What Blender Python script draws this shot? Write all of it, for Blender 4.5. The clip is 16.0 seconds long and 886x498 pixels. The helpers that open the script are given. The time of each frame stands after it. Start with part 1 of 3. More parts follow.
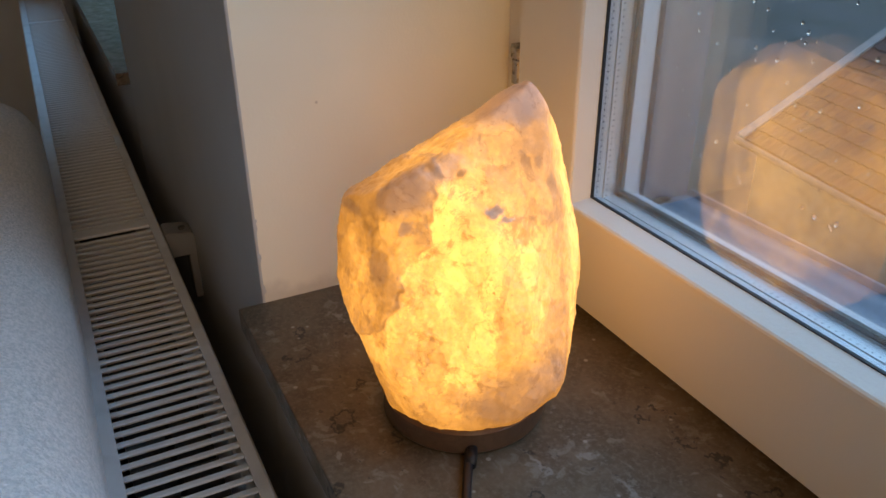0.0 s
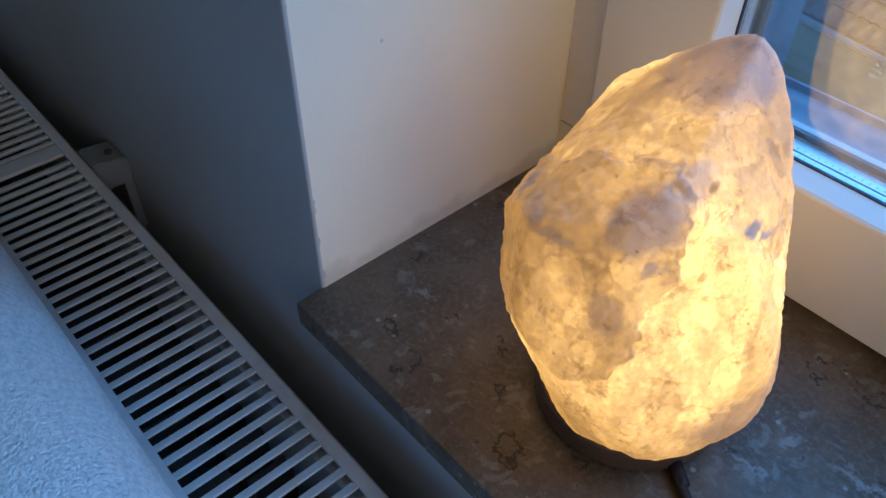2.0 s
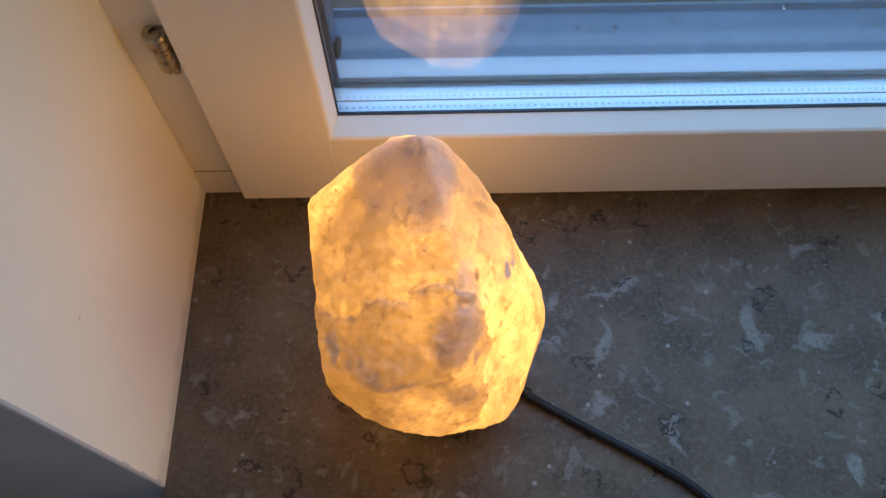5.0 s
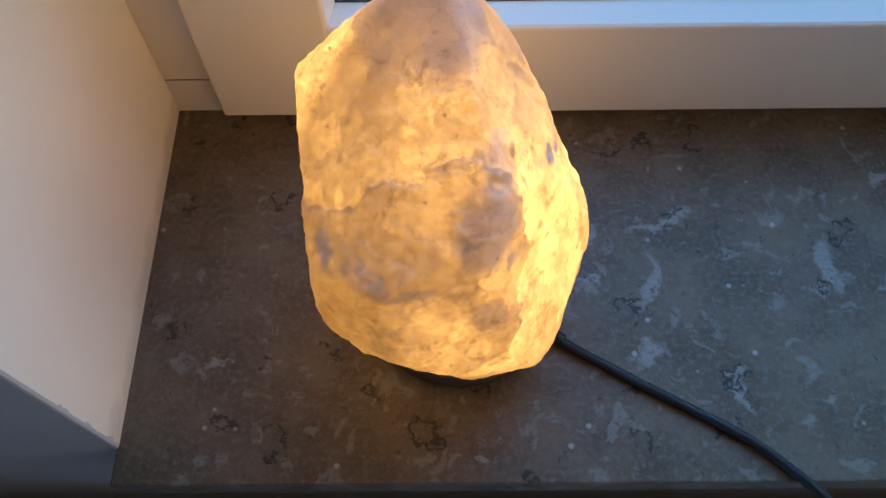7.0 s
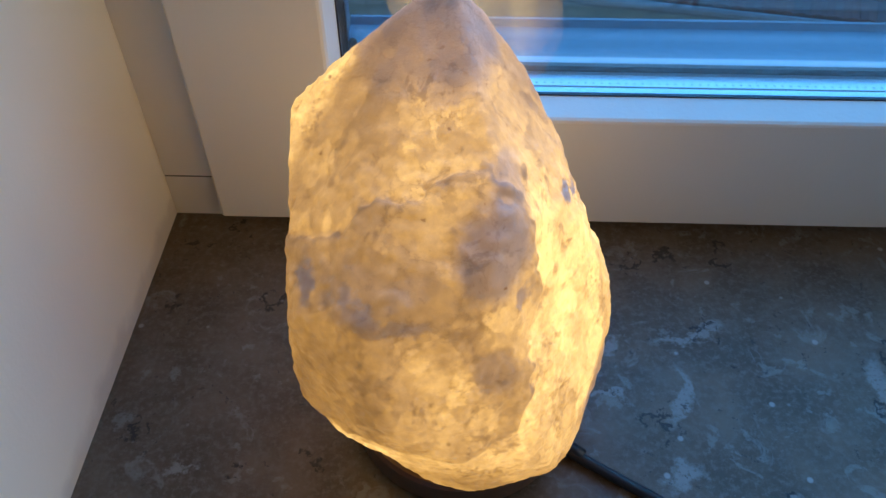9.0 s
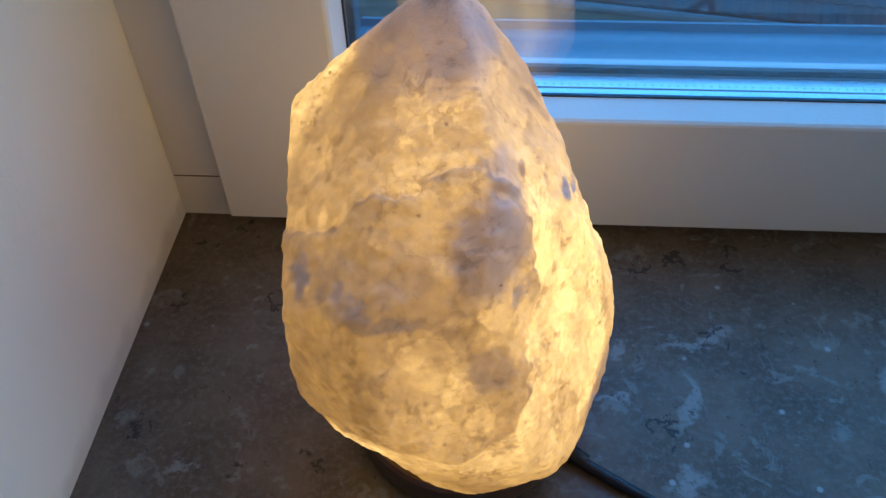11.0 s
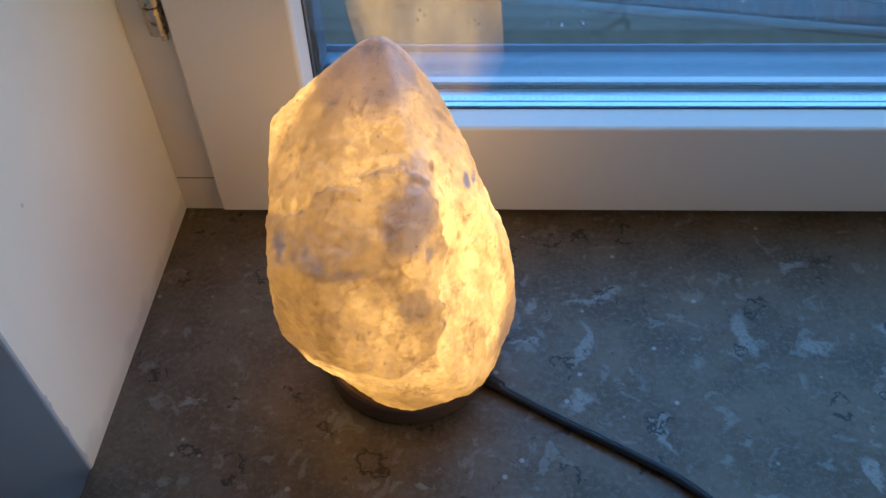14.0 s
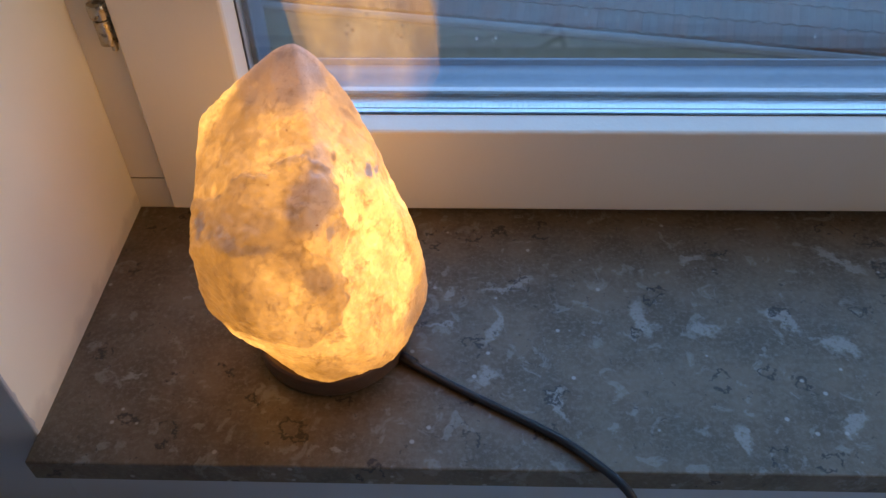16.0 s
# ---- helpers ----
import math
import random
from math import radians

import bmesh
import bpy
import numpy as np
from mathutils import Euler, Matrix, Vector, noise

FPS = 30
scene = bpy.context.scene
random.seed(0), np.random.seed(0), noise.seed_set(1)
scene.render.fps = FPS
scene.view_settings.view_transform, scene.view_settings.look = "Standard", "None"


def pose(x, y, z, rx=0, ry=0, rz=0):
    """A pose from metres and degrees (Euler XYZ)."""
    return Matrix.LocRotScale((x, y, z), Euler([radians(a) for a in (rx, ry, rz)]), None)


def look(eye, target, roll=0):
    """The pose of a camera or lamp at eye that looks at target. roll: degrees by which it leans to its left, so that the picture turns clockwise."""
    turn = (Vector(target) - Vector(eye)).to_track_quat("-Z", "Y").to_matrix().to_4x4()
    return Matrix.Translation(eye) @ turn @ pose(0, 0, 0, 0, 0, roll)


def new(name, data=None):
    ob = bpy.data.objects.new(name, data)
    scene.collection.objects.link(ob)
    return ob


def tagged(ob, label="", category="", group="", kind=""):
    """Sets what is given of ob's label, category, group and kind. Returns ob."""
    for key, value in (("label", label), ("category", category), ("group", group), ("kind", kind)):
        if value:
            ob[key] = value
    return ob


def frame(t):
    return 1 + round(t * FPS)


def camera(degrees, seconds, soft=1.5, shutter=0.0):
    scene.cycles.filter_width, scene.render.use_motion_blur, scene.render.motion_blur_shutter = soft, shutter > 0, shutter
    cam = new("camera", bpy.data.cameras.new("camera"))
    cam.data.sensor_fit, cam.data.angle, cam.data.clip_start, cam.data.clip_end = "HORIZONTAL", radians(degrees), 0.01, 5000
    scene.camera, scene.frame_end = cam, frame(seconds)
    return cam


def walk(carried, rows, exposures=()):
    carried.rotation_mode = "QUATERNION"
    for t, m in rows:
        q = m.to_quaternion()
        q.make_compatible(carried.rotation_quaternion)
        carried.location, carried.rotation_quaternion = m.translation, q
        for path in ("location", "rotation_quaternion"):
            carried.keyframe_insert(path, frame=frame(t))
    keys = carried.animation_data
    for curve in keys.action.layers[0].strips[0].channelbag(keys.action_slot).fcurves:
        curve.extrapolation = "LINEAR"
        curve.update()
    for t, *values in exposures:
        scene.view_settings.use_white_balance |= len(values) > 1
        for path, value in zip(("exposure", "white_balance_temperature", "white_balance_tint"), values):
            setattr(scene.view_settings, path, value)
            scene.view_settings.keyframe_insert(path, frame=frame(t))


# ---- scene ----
cam = camera(58.3, 16.0, soft=1.5)
PATH = [
    (0, (0.568, -0.098, 0.345), (-1.013, 0.696, -0.587), -0.4),
    (0.5, (0.547, -0.093, 0.317), (-0.984, 0.734, -0.669), 1.5),
    (1, (0.508, -0.108, 0.318), (-0.945, 0.775, -0.735), 3.6),
    (1.5, (0.41, -0.166, 0.352), (-0.917, 0.801, -0.789), 6.3),
    (2, (0.325, -0.163, 0.389), (-0.748, 0.799, -0.998), 0.6),
    (2.5, (0.349, -0.139, 0.489), (-0.393, 0.851, -1.083), -9.6),
    (3, (0.325, -0.144, 0.551), (-0.158, 0.92, -1.072), -12.2),
    (3.5, (0.243, -0.107, 0.557), (0.009, 0.913, -1.147), -10.2),
    (4, (0.193, -0.097, 0.549), (0.129, 0.864, -1.203), -4.5),
    (4.2, (0.194, -0.089, 0.552), (0.167, 0.852, -1.212), -2.6),
    (6.3, (0.185, -0.067, 0.506), (0.176, 0.773, -1.309), -1.2),
    (6.5, (0.183, -0.072, 0.486), (0.171, 0.779, -1.324), -1.4),
    (7, (0.182, -0.082, 0.438), (0.171, 0.829, -1.342), -1.1),
    (7.5, (0.178, -0.094, 0.412), (0.155, 0.923, -1.31), -1.2),
    (8, (0.184, -0.105, 0.401), (0.152, 1.045, -1.235), -0.8),
    (8.5, (0.192, -0.111, 0.378), (0.155, 1.158, -1.168), -0.3),
    (9, (0.187, -0.116, 0.362), (0.137, 1.25, -1.098), -0.3),
    (9.2, (0.187, -0.116, 0.356), (0.131, 1.271, -1.084), -0.3),
    (11.5, (0.197, -0.117, 0.357), (0.086, 1.258, -1.092), -1.5),
    (12, (0.195, -0.132, 0.376), (0.082, 1.234, -1.08), -1.5),
    (12.5, (0.204, -0.158, 0.403), (0.098, 1.204, -1.057), -1.5),
    (13, (0.212, -0.184, 0.421), (0.121, 1.18, -1.039), -1.5),
    (13.5, (0.221, -0.198, 0.429), (0.142, 1.171, -1.027), -1.6),
    (14, (0.227, -0.208, 0.435), (0.161, 1.171, -1.012), -1.6),
    (14.5, (0.231, -0.227, 0.444), (0.173, 1.164, -0.991), -1.4),
    (15, (0.251, -0.24, 0.45), (0.2, 1.165, -0.972), -1.1),
    (15.5, (0.27, -0.254, 0.454), (0.215, 1.163, -0.957), -1.1),
    (16, (0.284, -0.262, 0.455), (0.224, 1.163, -0.947), -1.2),
]

EXPOSURES = [(0, 1.9, 10800, 22), (1.1, 1.95, 10000, 22), (1.6, 1.95, 6400, 10), (2.1, 2.0, 5700, 8), (2.5, 2.1, 6900, 13), (3.0, 2.05, 8500, 18), (4.2, 2.05, 9000, 22),
             (6.3, 2.05, 8600, 22), (6.8, 2.05, 8000, 20), (7.4, 2.05, 6050, 7), (8.4, 1.9, 6000, 7), (9.2, 1.85, 5700, 5), (11.3, 1.8, 5450, 5), (12.5, 1.8, 5100, 3),
             (13.2, 1.85, 5350, 4), (14.0, 1.95, 6400, 11), (14.7, 2.0, 7300, 16), (15.3, 2.0, 8000, 21), (16, 2.0, 8300, 24)]
walk(cam, [(t, look(eye, target, roll)) for t, eye, target, roll in PATH], EXPOSURES)
SKY, SUN, EAST_FILL = 0.065, 0.95, 2.6
GLOW, BULB, SKIN = 0.56, (0.014, -0.018, 0.092), 0.5

# ---- world and light ----
world = bpy.data.worlds.new("world")
scene.world = world
world.use_nodes = True
wn = world.node_tree.nodes
sky = wn.new("ShaderNodeTexSky")
sky.sky_type, sky.sun_disc = "NISHITA", False
sky.dust_density, sky.ozone_density = 0.0, 6.0
sky.sun_elevation, sky.sun_rotation = radians(48), radians(12)
world.node_tree.links.new(sky.outputs[0], wn["Background"].inputs[0])
wn["Background"].inputs[1].default_value = SKY

sun = new("sun", bpy.data.lights.new("sun", "SUN"))
sun.data.energy, sun.data.angle, sun.data.color = SUN, radians(70), (0.08, 0.42, 1.0)
sun.matrix_world = look((2.1, 9.8, 11.1), (0, 0, 0))


# added fill lamp that brightens the room side, in an invented east opening
east_fill = new("east_fill_light", bpy.data.lights.new("east_fill_light", "AREA"))
east_fill.data.shape, east_fill.data.size, east_fill.data.size_y = "RECTANGLE", 1.1, 1.1
east_fill.data.energy, east_fill.data.color = EAST_FILL, (1.0, 0.80, 0.50)
east_fill.matrix_world = look((2.42, -0.45, 1.02), (0.0, -0.20, 0.05))


# ---- material helpers ----
class Mat:
    """A node material, built up by short calls."""

    def __init__(self, name, color=(0.8, 0.8, 0.8), rough=0.5, metal=0.0):
        self.m = bpy.data.materials.new(name)
        self.m.use_nodes = True
        self.t = self.m.node_tree
        self.b = self.t.nodes["Principled BSDF"]
        self.b.inputs["Base Color"].default_value = (*color, 1)
        self.b.inputs["Roughness"].default_value = rough
        self.b.inputs["Metallic"].default_value = metal
        self._obj = None

    def put(self, socket, value):
        if isinstance(value, bpy.types.NodeSocket):
            self.t.links.new(value, socket)
        else:
            socket.default_value = value

    def obj(self):
        if self._obj is None:
            self._obj = self.t.nodes.new("ShaderNodeTexCoord").outputs["Object"]
        return self._obj

    def pos(self):
        return self.t.nodes.new("ShaderNodeNewGeometry").outputs["Position"]

    def noise(self, scale, detail=4, rough=0.55, vec=None, dist=0.0, color=False):
        n = self.t.nodes.new("ShaderNodeTexNoise")
        self.put(n.inputs["Vector"], vec or self.obj())
        n.inputs["Scale"].default_value, n.inputs["Detail"].default_value = scale, detail
        n.inputs["Roughness"].default_value, n.inputs["Distortion"].default_value = rough, dist
        return n.outputs["Color" if color else "Fac"]

    def voronoi(self, scale, vec=None, feature="F1", out="Distance", rand=1.0):
        n = self.t.nodes.new("ShaderNodeTexVoronoi")
        n.feature = feature
        self.put(n.inputs["Vector"], vec or self.obj())
        n.inputs["Scale"].default_value, n.inputs["Randomness"].default_value = scale, rand
        return n.outputs[out]

    def math(self, op, a, b=0.0, clamp=False):
        n = self.t.nodes.new("ShaderNodeMath")
        n.operation, n.use_clamp = op, clamp
        self.put(n.inputs[0], a), self.put(n.inputs[1], b)
        return n.outputs[0]

    def vmath(self, op, a, b=(0, 0, 0)):
        n = self.t.nodes.new("ShaderNodeVectorMath")
        n.operation = op
        self.put(n.inputs[0], a)
        self.put(n.inputs[3 if op == "SCALE" else 1], b)
        return n.outputs["Value" if op in ("LENGTH", "DISTANCE", "DOT_PRODUCT") else "Vector"]

    def xyz(self, vec):
        n = self.t.nodes.new("ShaderNodeSeparateXYZ")
        self.put(n.inputs[0], vec)
        return n.outputs

    def span(self, v, a, b, lo=0.0, hi=1.0, smooth=True):
        n = self.t.nodes.new("ShaderNodeMapRange")
        n.interpolation_type = "SMOOTHSTEP" if smooth else "LINEAR"
        self.put(n.inputs["Value"], v)
        for k, x in zip(("From Min", "From Max", "To Min", "To Max"), (a, b, lo, hi)):
            self.put(n.inputs[k], x)
        return n.outputs[0]

    def mix(self, fac, a, b, mode="MIX"):
        n = self.t.nodes.new("ShaderNodeMix")
        n.data_type, n.blend_type = "RGBA", mode
        self.put(n.inputs[0], fac)
        for s, v in ((n.inputs[6], a), (n.inputs[7], b)):
            self.put(s, v if isinstance(v, bpy.types.NodeSocket) else (*v, 1))
        return n.outputs[2]

    def place(self, vec, loc, angle, size):
        n = self.t.nodes.new("ShaderNodeMapping")
        n.vector_type = "TEXTURE"
        self.put(n.inputs[0], vec)
        n.inputs[1].default_value, n.inputs[2].default_value, n.inputs[3].default_value = loc, (0, 0, angle), size
        return n.outputs[0]

    def color(self, v):
        self.put(self.b.inputs["Base Color"], v)
        return self

    def rough(self, v):
        self.put(self.b.inputs["Roughness"], v)
        return self

    def bump(self, height, strength=0.3, distance=0.002):
        n = self.t.nodes.new("ShaderNodeBump")
        n.inputs["Strength"].default_value, n.inputs["Distance"].default_value = strength, distance
        self.put(n.inputs["Height"], height)
        self.t.links.new(n.outputs[0], self.b.inputs["Normal"])
        return self


# ---- materials ----
def paint(name, color, rough=0.6, tint=0.93):
    k = Mat(name, color, rough)
    big = k.noise(4, 3)
    k.color(k.mix(k.span(big, 0.35, 0.65), tuple(c * tint for c in color), color))
    k.bump(k.math("ADD", k.noise(420, 3), k.math("MULTIPLY", k.noise(60, 3), 1.5)), 0.12, 0.001)
    return k


ROOM = paint("grey_wall_paint", (0.48, 0.49, 0.50), 0.7)
REVEAL = paint("cream_wall_paint", (0.87, 0.82, 0.69), 0.6)
k = REVEAL
edge_y = k.xyz(k.pos())[1]
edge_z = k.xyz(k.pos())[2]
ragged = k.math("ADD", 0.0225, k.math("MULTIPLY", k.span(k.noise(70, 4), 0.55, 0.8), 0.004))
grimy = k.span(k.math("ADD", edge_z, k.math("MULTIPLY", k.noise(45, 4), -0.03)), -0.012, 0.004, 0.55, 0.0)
base_paint = k.b.inputs["Base Color"].links[0].from_socket
spots = k.span(k.voronoi(16), 0.018, 0.035, 0.7, 0.0)
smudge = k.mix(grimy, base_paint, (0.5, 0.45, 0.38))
smudge = k.mix(spots, smudge, (0.4, 0.35, 0.3))
k.color(k.mix(k.math("LESS_THAN", edge_y, ragged), smudge, (0.48, 0.49, 0.50)))

CEIL = paint("ceiling_paint", (0.8, 0.79, 0.78), 0.8)
SIDE = paint("side_wall_paint", (0.66, 0.64, 0.61), 0.8)
PVC = paint("white_window_lacquer", (0.75, 0.715, 0.655), 0.38, 0.97)
ALU_OUT = paint("weathered_sill_metal", (0.17, 0.23, 0.30), 0.45, 0.8)
SHELL = paint("pale_sash_cladding", (0.50, 0.58, 0.66), 0.5, 0.88)
RUBBER = Mat("black_rubber", (0.015, 0.015, 0.017), 0.5)
RUBBER.bump(RUBBER.noise(500), 0.1, 0.0005)
SEAL = Mat("brown_seal", (0.09, 0.075, 0.06), 0.6)
SEAL.bump(SEAL.noise(300), 0.1, 0.0005)
DEBRIS = Mat("dry_leaf", (0.10, 0.055, 0.03), 0.8)
DEBRIS.color(DEBRIS.mix(DEBRIS.noise(90), (0.03, 0.015, 0.008), (0.10, 0.05, 0.03)))

SPACER = Mat("spacer_aluminium", (0.66, 0.68, 0.7), 0.35, 0.6)
k = SPACER
sx = k.xyz(k.pos())
dots = k.math("ADD", k.math("FRACT", k.math("MULTIPLY", k.math("ADD", sx[0], sx[2]), 210.0)), -0.5)
lane = k.math("ADD", k.math("FRACT", k.math("MULTIPLY", k.math("ADD", sx[1], -0.2620), 91.0)), -0.5)
hole = k.math("ADD", k.math("MULTIPLY", dots, dots), k.math("MULTIPLY", k.math("MULTIPLY", lane, lane), 5.0))
k.color(k.mix(k.span(hole, 0.012, 0.035), (0.2, 0.22, 0.25), (0.66, 0.68, 0.7)))

GLASS = Mat("window_glass", (0.97, 0.99, 0.98), 0.0)
GLASS.b.inputs["Transmission Weight"].default_value = 1.0
GLASS.b.inputs["IOR"].default_value = 1.72
WATER = Mat("rain_drop", (1, 1, 1), 0.0)
WATER.b.inputs["Transmission Weight"].default_value = 1.0
WATER.b.inputs["IOR"].default_value = 1.33

HINGE = Mat("tarnished_nickel", (0.4, 0.37, 0.33), 0.3, 1.0)
HINGE.rough(HINGE.span(HINGE.noise(220), 0.3, 0.7, 0.2, 0.5))
HINGE.color(HINGE.mix(HINGE.span(HINGE.noise(160, 5), 0.5, 0.7), (0.42, 0.39, 0.34), (0.13, 0.11, 0.09)))

ENAMEL = Mat("radiator_enamel", (0.60, 0.60, 0.60), 0.42)
ENAMEL.color(ENAMEL.mix(ENAMEL.span(ENAMEL.noise(30, 5), 0.45, 0.75), (0.66, 0.66, 0.66), (0.55, 0.55, 0.55)))
ENAMEL.bump(ENAMEL.noise(700, 2), 0.05, 0.0005)
STEEL = paint("grey_bracket_steel", (0.24, 0.24, 0.245), 0.5, 0.8)
# fin colour set near black, with the shade of the grille gaps in it
FIN = Mat("shaded_convector", (0.13, 0.13, 0.13), 0.7)
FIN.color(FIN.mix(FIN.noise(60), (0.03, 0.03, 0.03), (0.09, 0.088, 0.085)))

# grey-brown limestone with pale fossil patches, shell arcs and specks
STONE = Mat("fossil_limestone", (0.15, 0.135, 0.12), 0.4)
k = STONE
p = k.obj()
warp = k.vmath("SCALE", k.vmath("SUBTRACT", k.noise(120, 6, 0.65, color=True), (0.5, 0.5, 0.5)), 0.022)
warp2 = k.vmath("SCALE", k.vmath("SUBTRACT", k.noise(34, 3, color=True), (0.5, 0.5, 0.5)), 0.03)
pw = k.vmath("ADD", p, k.vmath("ADD", warp, warp2))
col = k.mix(k.span(k.noise(22, 8, 0.68), 0.34, 0.66), (0.080, 0.059, 0.038), (0.146, 0.107, 0.071))
col = k.mix(k.span(k.noise(260, 4, 0.7), 0.42, 0.75), col, (0.160, 0.130, 0.098))
# each patch: middle x, y, half length, half width, direction in degrees
PATCHES = [(0.315, 0.158, 23, 5, 15), (0.303, 0.118, 22, 5, 83), (0.297, 0.074, 13, 8, 20), (0.348, 0.052, 17, 5, 105),
           (0.417, 0.128, 21, 9, 95), (0.461, 0.117, 10, 9, 0), (0.519, 0.131, 18, 7, -50), (0.553, 0.103, 12, 10, 0),
           (0.273, 0.152, 8, 6, 45), (0.265, 0.115, 13, 3, 0), (0.465, 0.023, 12, 5, 107), (0.540, 0.038, 16, 7, 60),
           (0.579, 0.194, 22, 6, -33), (0.462, 0.192, 16, 5, 0), (0.049, 0.072, 6, 3, 30), (0.202, 0.013, 7, 3, 0)]
patch = None
for x, y, a, b, turn in PATCHES:
    d = k.vmath("LENGTH", k.place(pw, (x, y, -0.0), radians(turn), (a / 1000, b / 1000, 0.05)))
    s = k.span(d, 0.55, 1.15, 1.0, 0.0)
    patch = s if patch is None else k.math("MAXIMUM", patch, s)
wild = k.math("MULTIPLY", k.span(k.noise(46, 6, 0.62, dist=0.9), 0.585, 0.65), 0.55)
fleck = k.math("MULTIPLY", k.span(k.voronoi(62, pw), 0.16, 0.30, 1.0, 0.0), k.math("GREATER_THAN", k.xyz(k.voronoi(62, pw, out="Color"))[1], 0.72))
wild = k.math("MAXIMUM", wild, k.math("MULTIPLY", fleck, 0.6))
patch = k.math("MULTIPLY", k.math("MAXIMUM", patch, wild), k.span(k.noise(330, 4, 0.7), 0.3, 0.52, 0.25, 1.0))
col = k.mix(k.math("MULTIPLY", patch, 0.85), col, (0.24, 0.226, 0.206))
cell = k.voronoi(34, pw)
pick = k.xyz(k.voronoi(34, pw, out="Color"))
ring = k.math("MULTIPLY", k.span(cell, 0.18, 0.22), k.span(cell, 0.26, 0.30, 1.0, 0.0))
ring = k.math("MULTIPLY", ring, k.math("GREATER_THAN", pick[0], 0.45))
ring = k.math("MULTIPLY", ring, k.span(k.noise(60, 2), 0.46, 0.52))
col = k.mix(k.math("MULTIPLY", ring, 0.9), col, (0.03, 0.025, 0.022))
speck = k.math("MULTIPLY", k.span(k.voronoi(95), 0.1, 0.2, 1.0, 0.0), k.math("GREATER_THAN", k.xyz(k.voronoi(95, out="Color"))[1], 0.90))
col = k.mix(k.math("MULTIPLY", speck, 0.7), col, (0.36, 0.345, 0.32))
dark = k.math("MULTIPLY", k.span(k.voronoi(150, pw), 0.12, 0.25, 1.0, 0.0), k.math("GREATER_THAN", k.xyz(k.voronoi(150, pw, out="Color"))[2], 0.8))
col = k.mix(k.math("MULTIPLY", dark, 0.75), col, (0.04, 0.035, 0.03))
k.color(col)
k.rough(k.span(k.noise(50, 4), 0.3, 0.7, 0.30, 0.48))
k.b.inputs["Specular IOR Level"].default_value = 0.28
k.bump(k.noise(350, 5, 0.7), 0.14, 0.0008)

WOOD = Mat("dark_stained_wood", (0.09, 0.045, 0.025), 0.42)
k = WOOD
grain = k.noise(22, 6, 0.6, vec=k.vmath("MULTIPLY", k.obj(), (1, 6, 6)), dist=1.2)
k.color(k.mix(grain, (0.050, 0.027, 0.016), (0.170, 0.088, 0.050)))
k.bump(grain, 0.15, 0.0008)

CABLE = Mat("black_cable_sheath", (0.008, 0.008, 0.010), 0.46)
CABLE.bump(CABLE.noise(400), 0.08, 0.0004)

BOUCLE = Mat("pale_boucle_fabric", (0.62, 0.6, 0.57), 0.9)
k = BOUCLE
loops = k.voronoi(380, k.vmath("ADD", k.obj(), k.vmath("SCALE", k.noise(260, 3, color=True), 0.004)))
k.color(k.mix(k.span(k.noise(280, 4, 0.75), 0.36, 0.62), (0.70, 0.73, 0.72), (0.94, 0.93, 0.91)))
k.bump(k.math("ADD", k.math("MULTIPLY", loops, -1.0), k.noise(600, 3)), 0.7, 0.0025)
BOUCLE.b.inputs["Sheen Weight"].default_value = 0.2

# rock salt, lit from the bulb hollow inside; "skin" is the depth of salt laid over the core
SALT = Mat("glowing_rock_salt", (0.78, 0.66, 0.56), 0.45)
k = SALT
att = k.t.nodes.new("ShaderNodeAttribute")
att.attribute_name = "skin"
skin = att.outputs["Fac"]
p = k.obj()
geo = k.t.nodes.new("ShaderNodeNewGeometry")
away = k.vmath("DISTANCE", k.vmath("MULTIPLY", p, (1, 1, 0.82)), BULB)
reach = k.span(away, 0.030, 0.097, 0.75, 0.30)
# extra glow added on the far sides, to warm frame, reveal and sill
side = k.xyz(p)
side_boost = k.math("MAXIMUM", k.span(side[1], 0.043, 0.062, 1.0, 2.5), k.span(k.math("SUBTRACT", side[1], side[0]), 0.072, 0.090, 1.0, 2.1))
low_west = k.math("MULTIPLY", k.span(side[0], -0.020, -0.050), k.span(side[2], 0.085, 0.050))
side_boost = k.math("MAXIMUM", side_boost, k.math("ADD", 1.0, k.math("MULTIPLY", low_west, 1.2)))
reach = k.math("MULTIPLY", reach, side_boost)


def torn(scale, amount, squash=(1, 1, 1)):
    """The place, pulled about by fine noise, so that patch outlines come out ragged."""
    pull = k.vmath("SUBTRACT", k.noise(scale, 8, 0.72, color=True), (0.5, 0.5, 0.5))
    return k.vmath("MULTIPLY", k.vmath("ADD", p, k.vmath("SCALE", pull, amount)), squash)


# flakes of three sizes with ragged outlines, each letting through its own share of light
big = torn(48, 0.020, (1, 1, 0.55))
mid = torn(110, 0.010, (1, 1, 0.7))
small = torn(260, 0.004)
flake = k.span(k.xyz(k.voronoi(38, big, out="Color"))[0], 0.0, 1.0, 0.83, 1.06, smooth=False)
flake = k.math("MULTIPLY", flake, k.span(k.xyz(k.voronoi(95, mid, out="Color"))[1], 0.0, 1.0, 0.82, 1.07, smooth=False))
flake = k.math("MULTIPLY", flake, k.span(k.xyz(k.voronoi(300, small, out="Color"))[2], 0.0, 1.0, 0.91, 1.05, smooth=False))
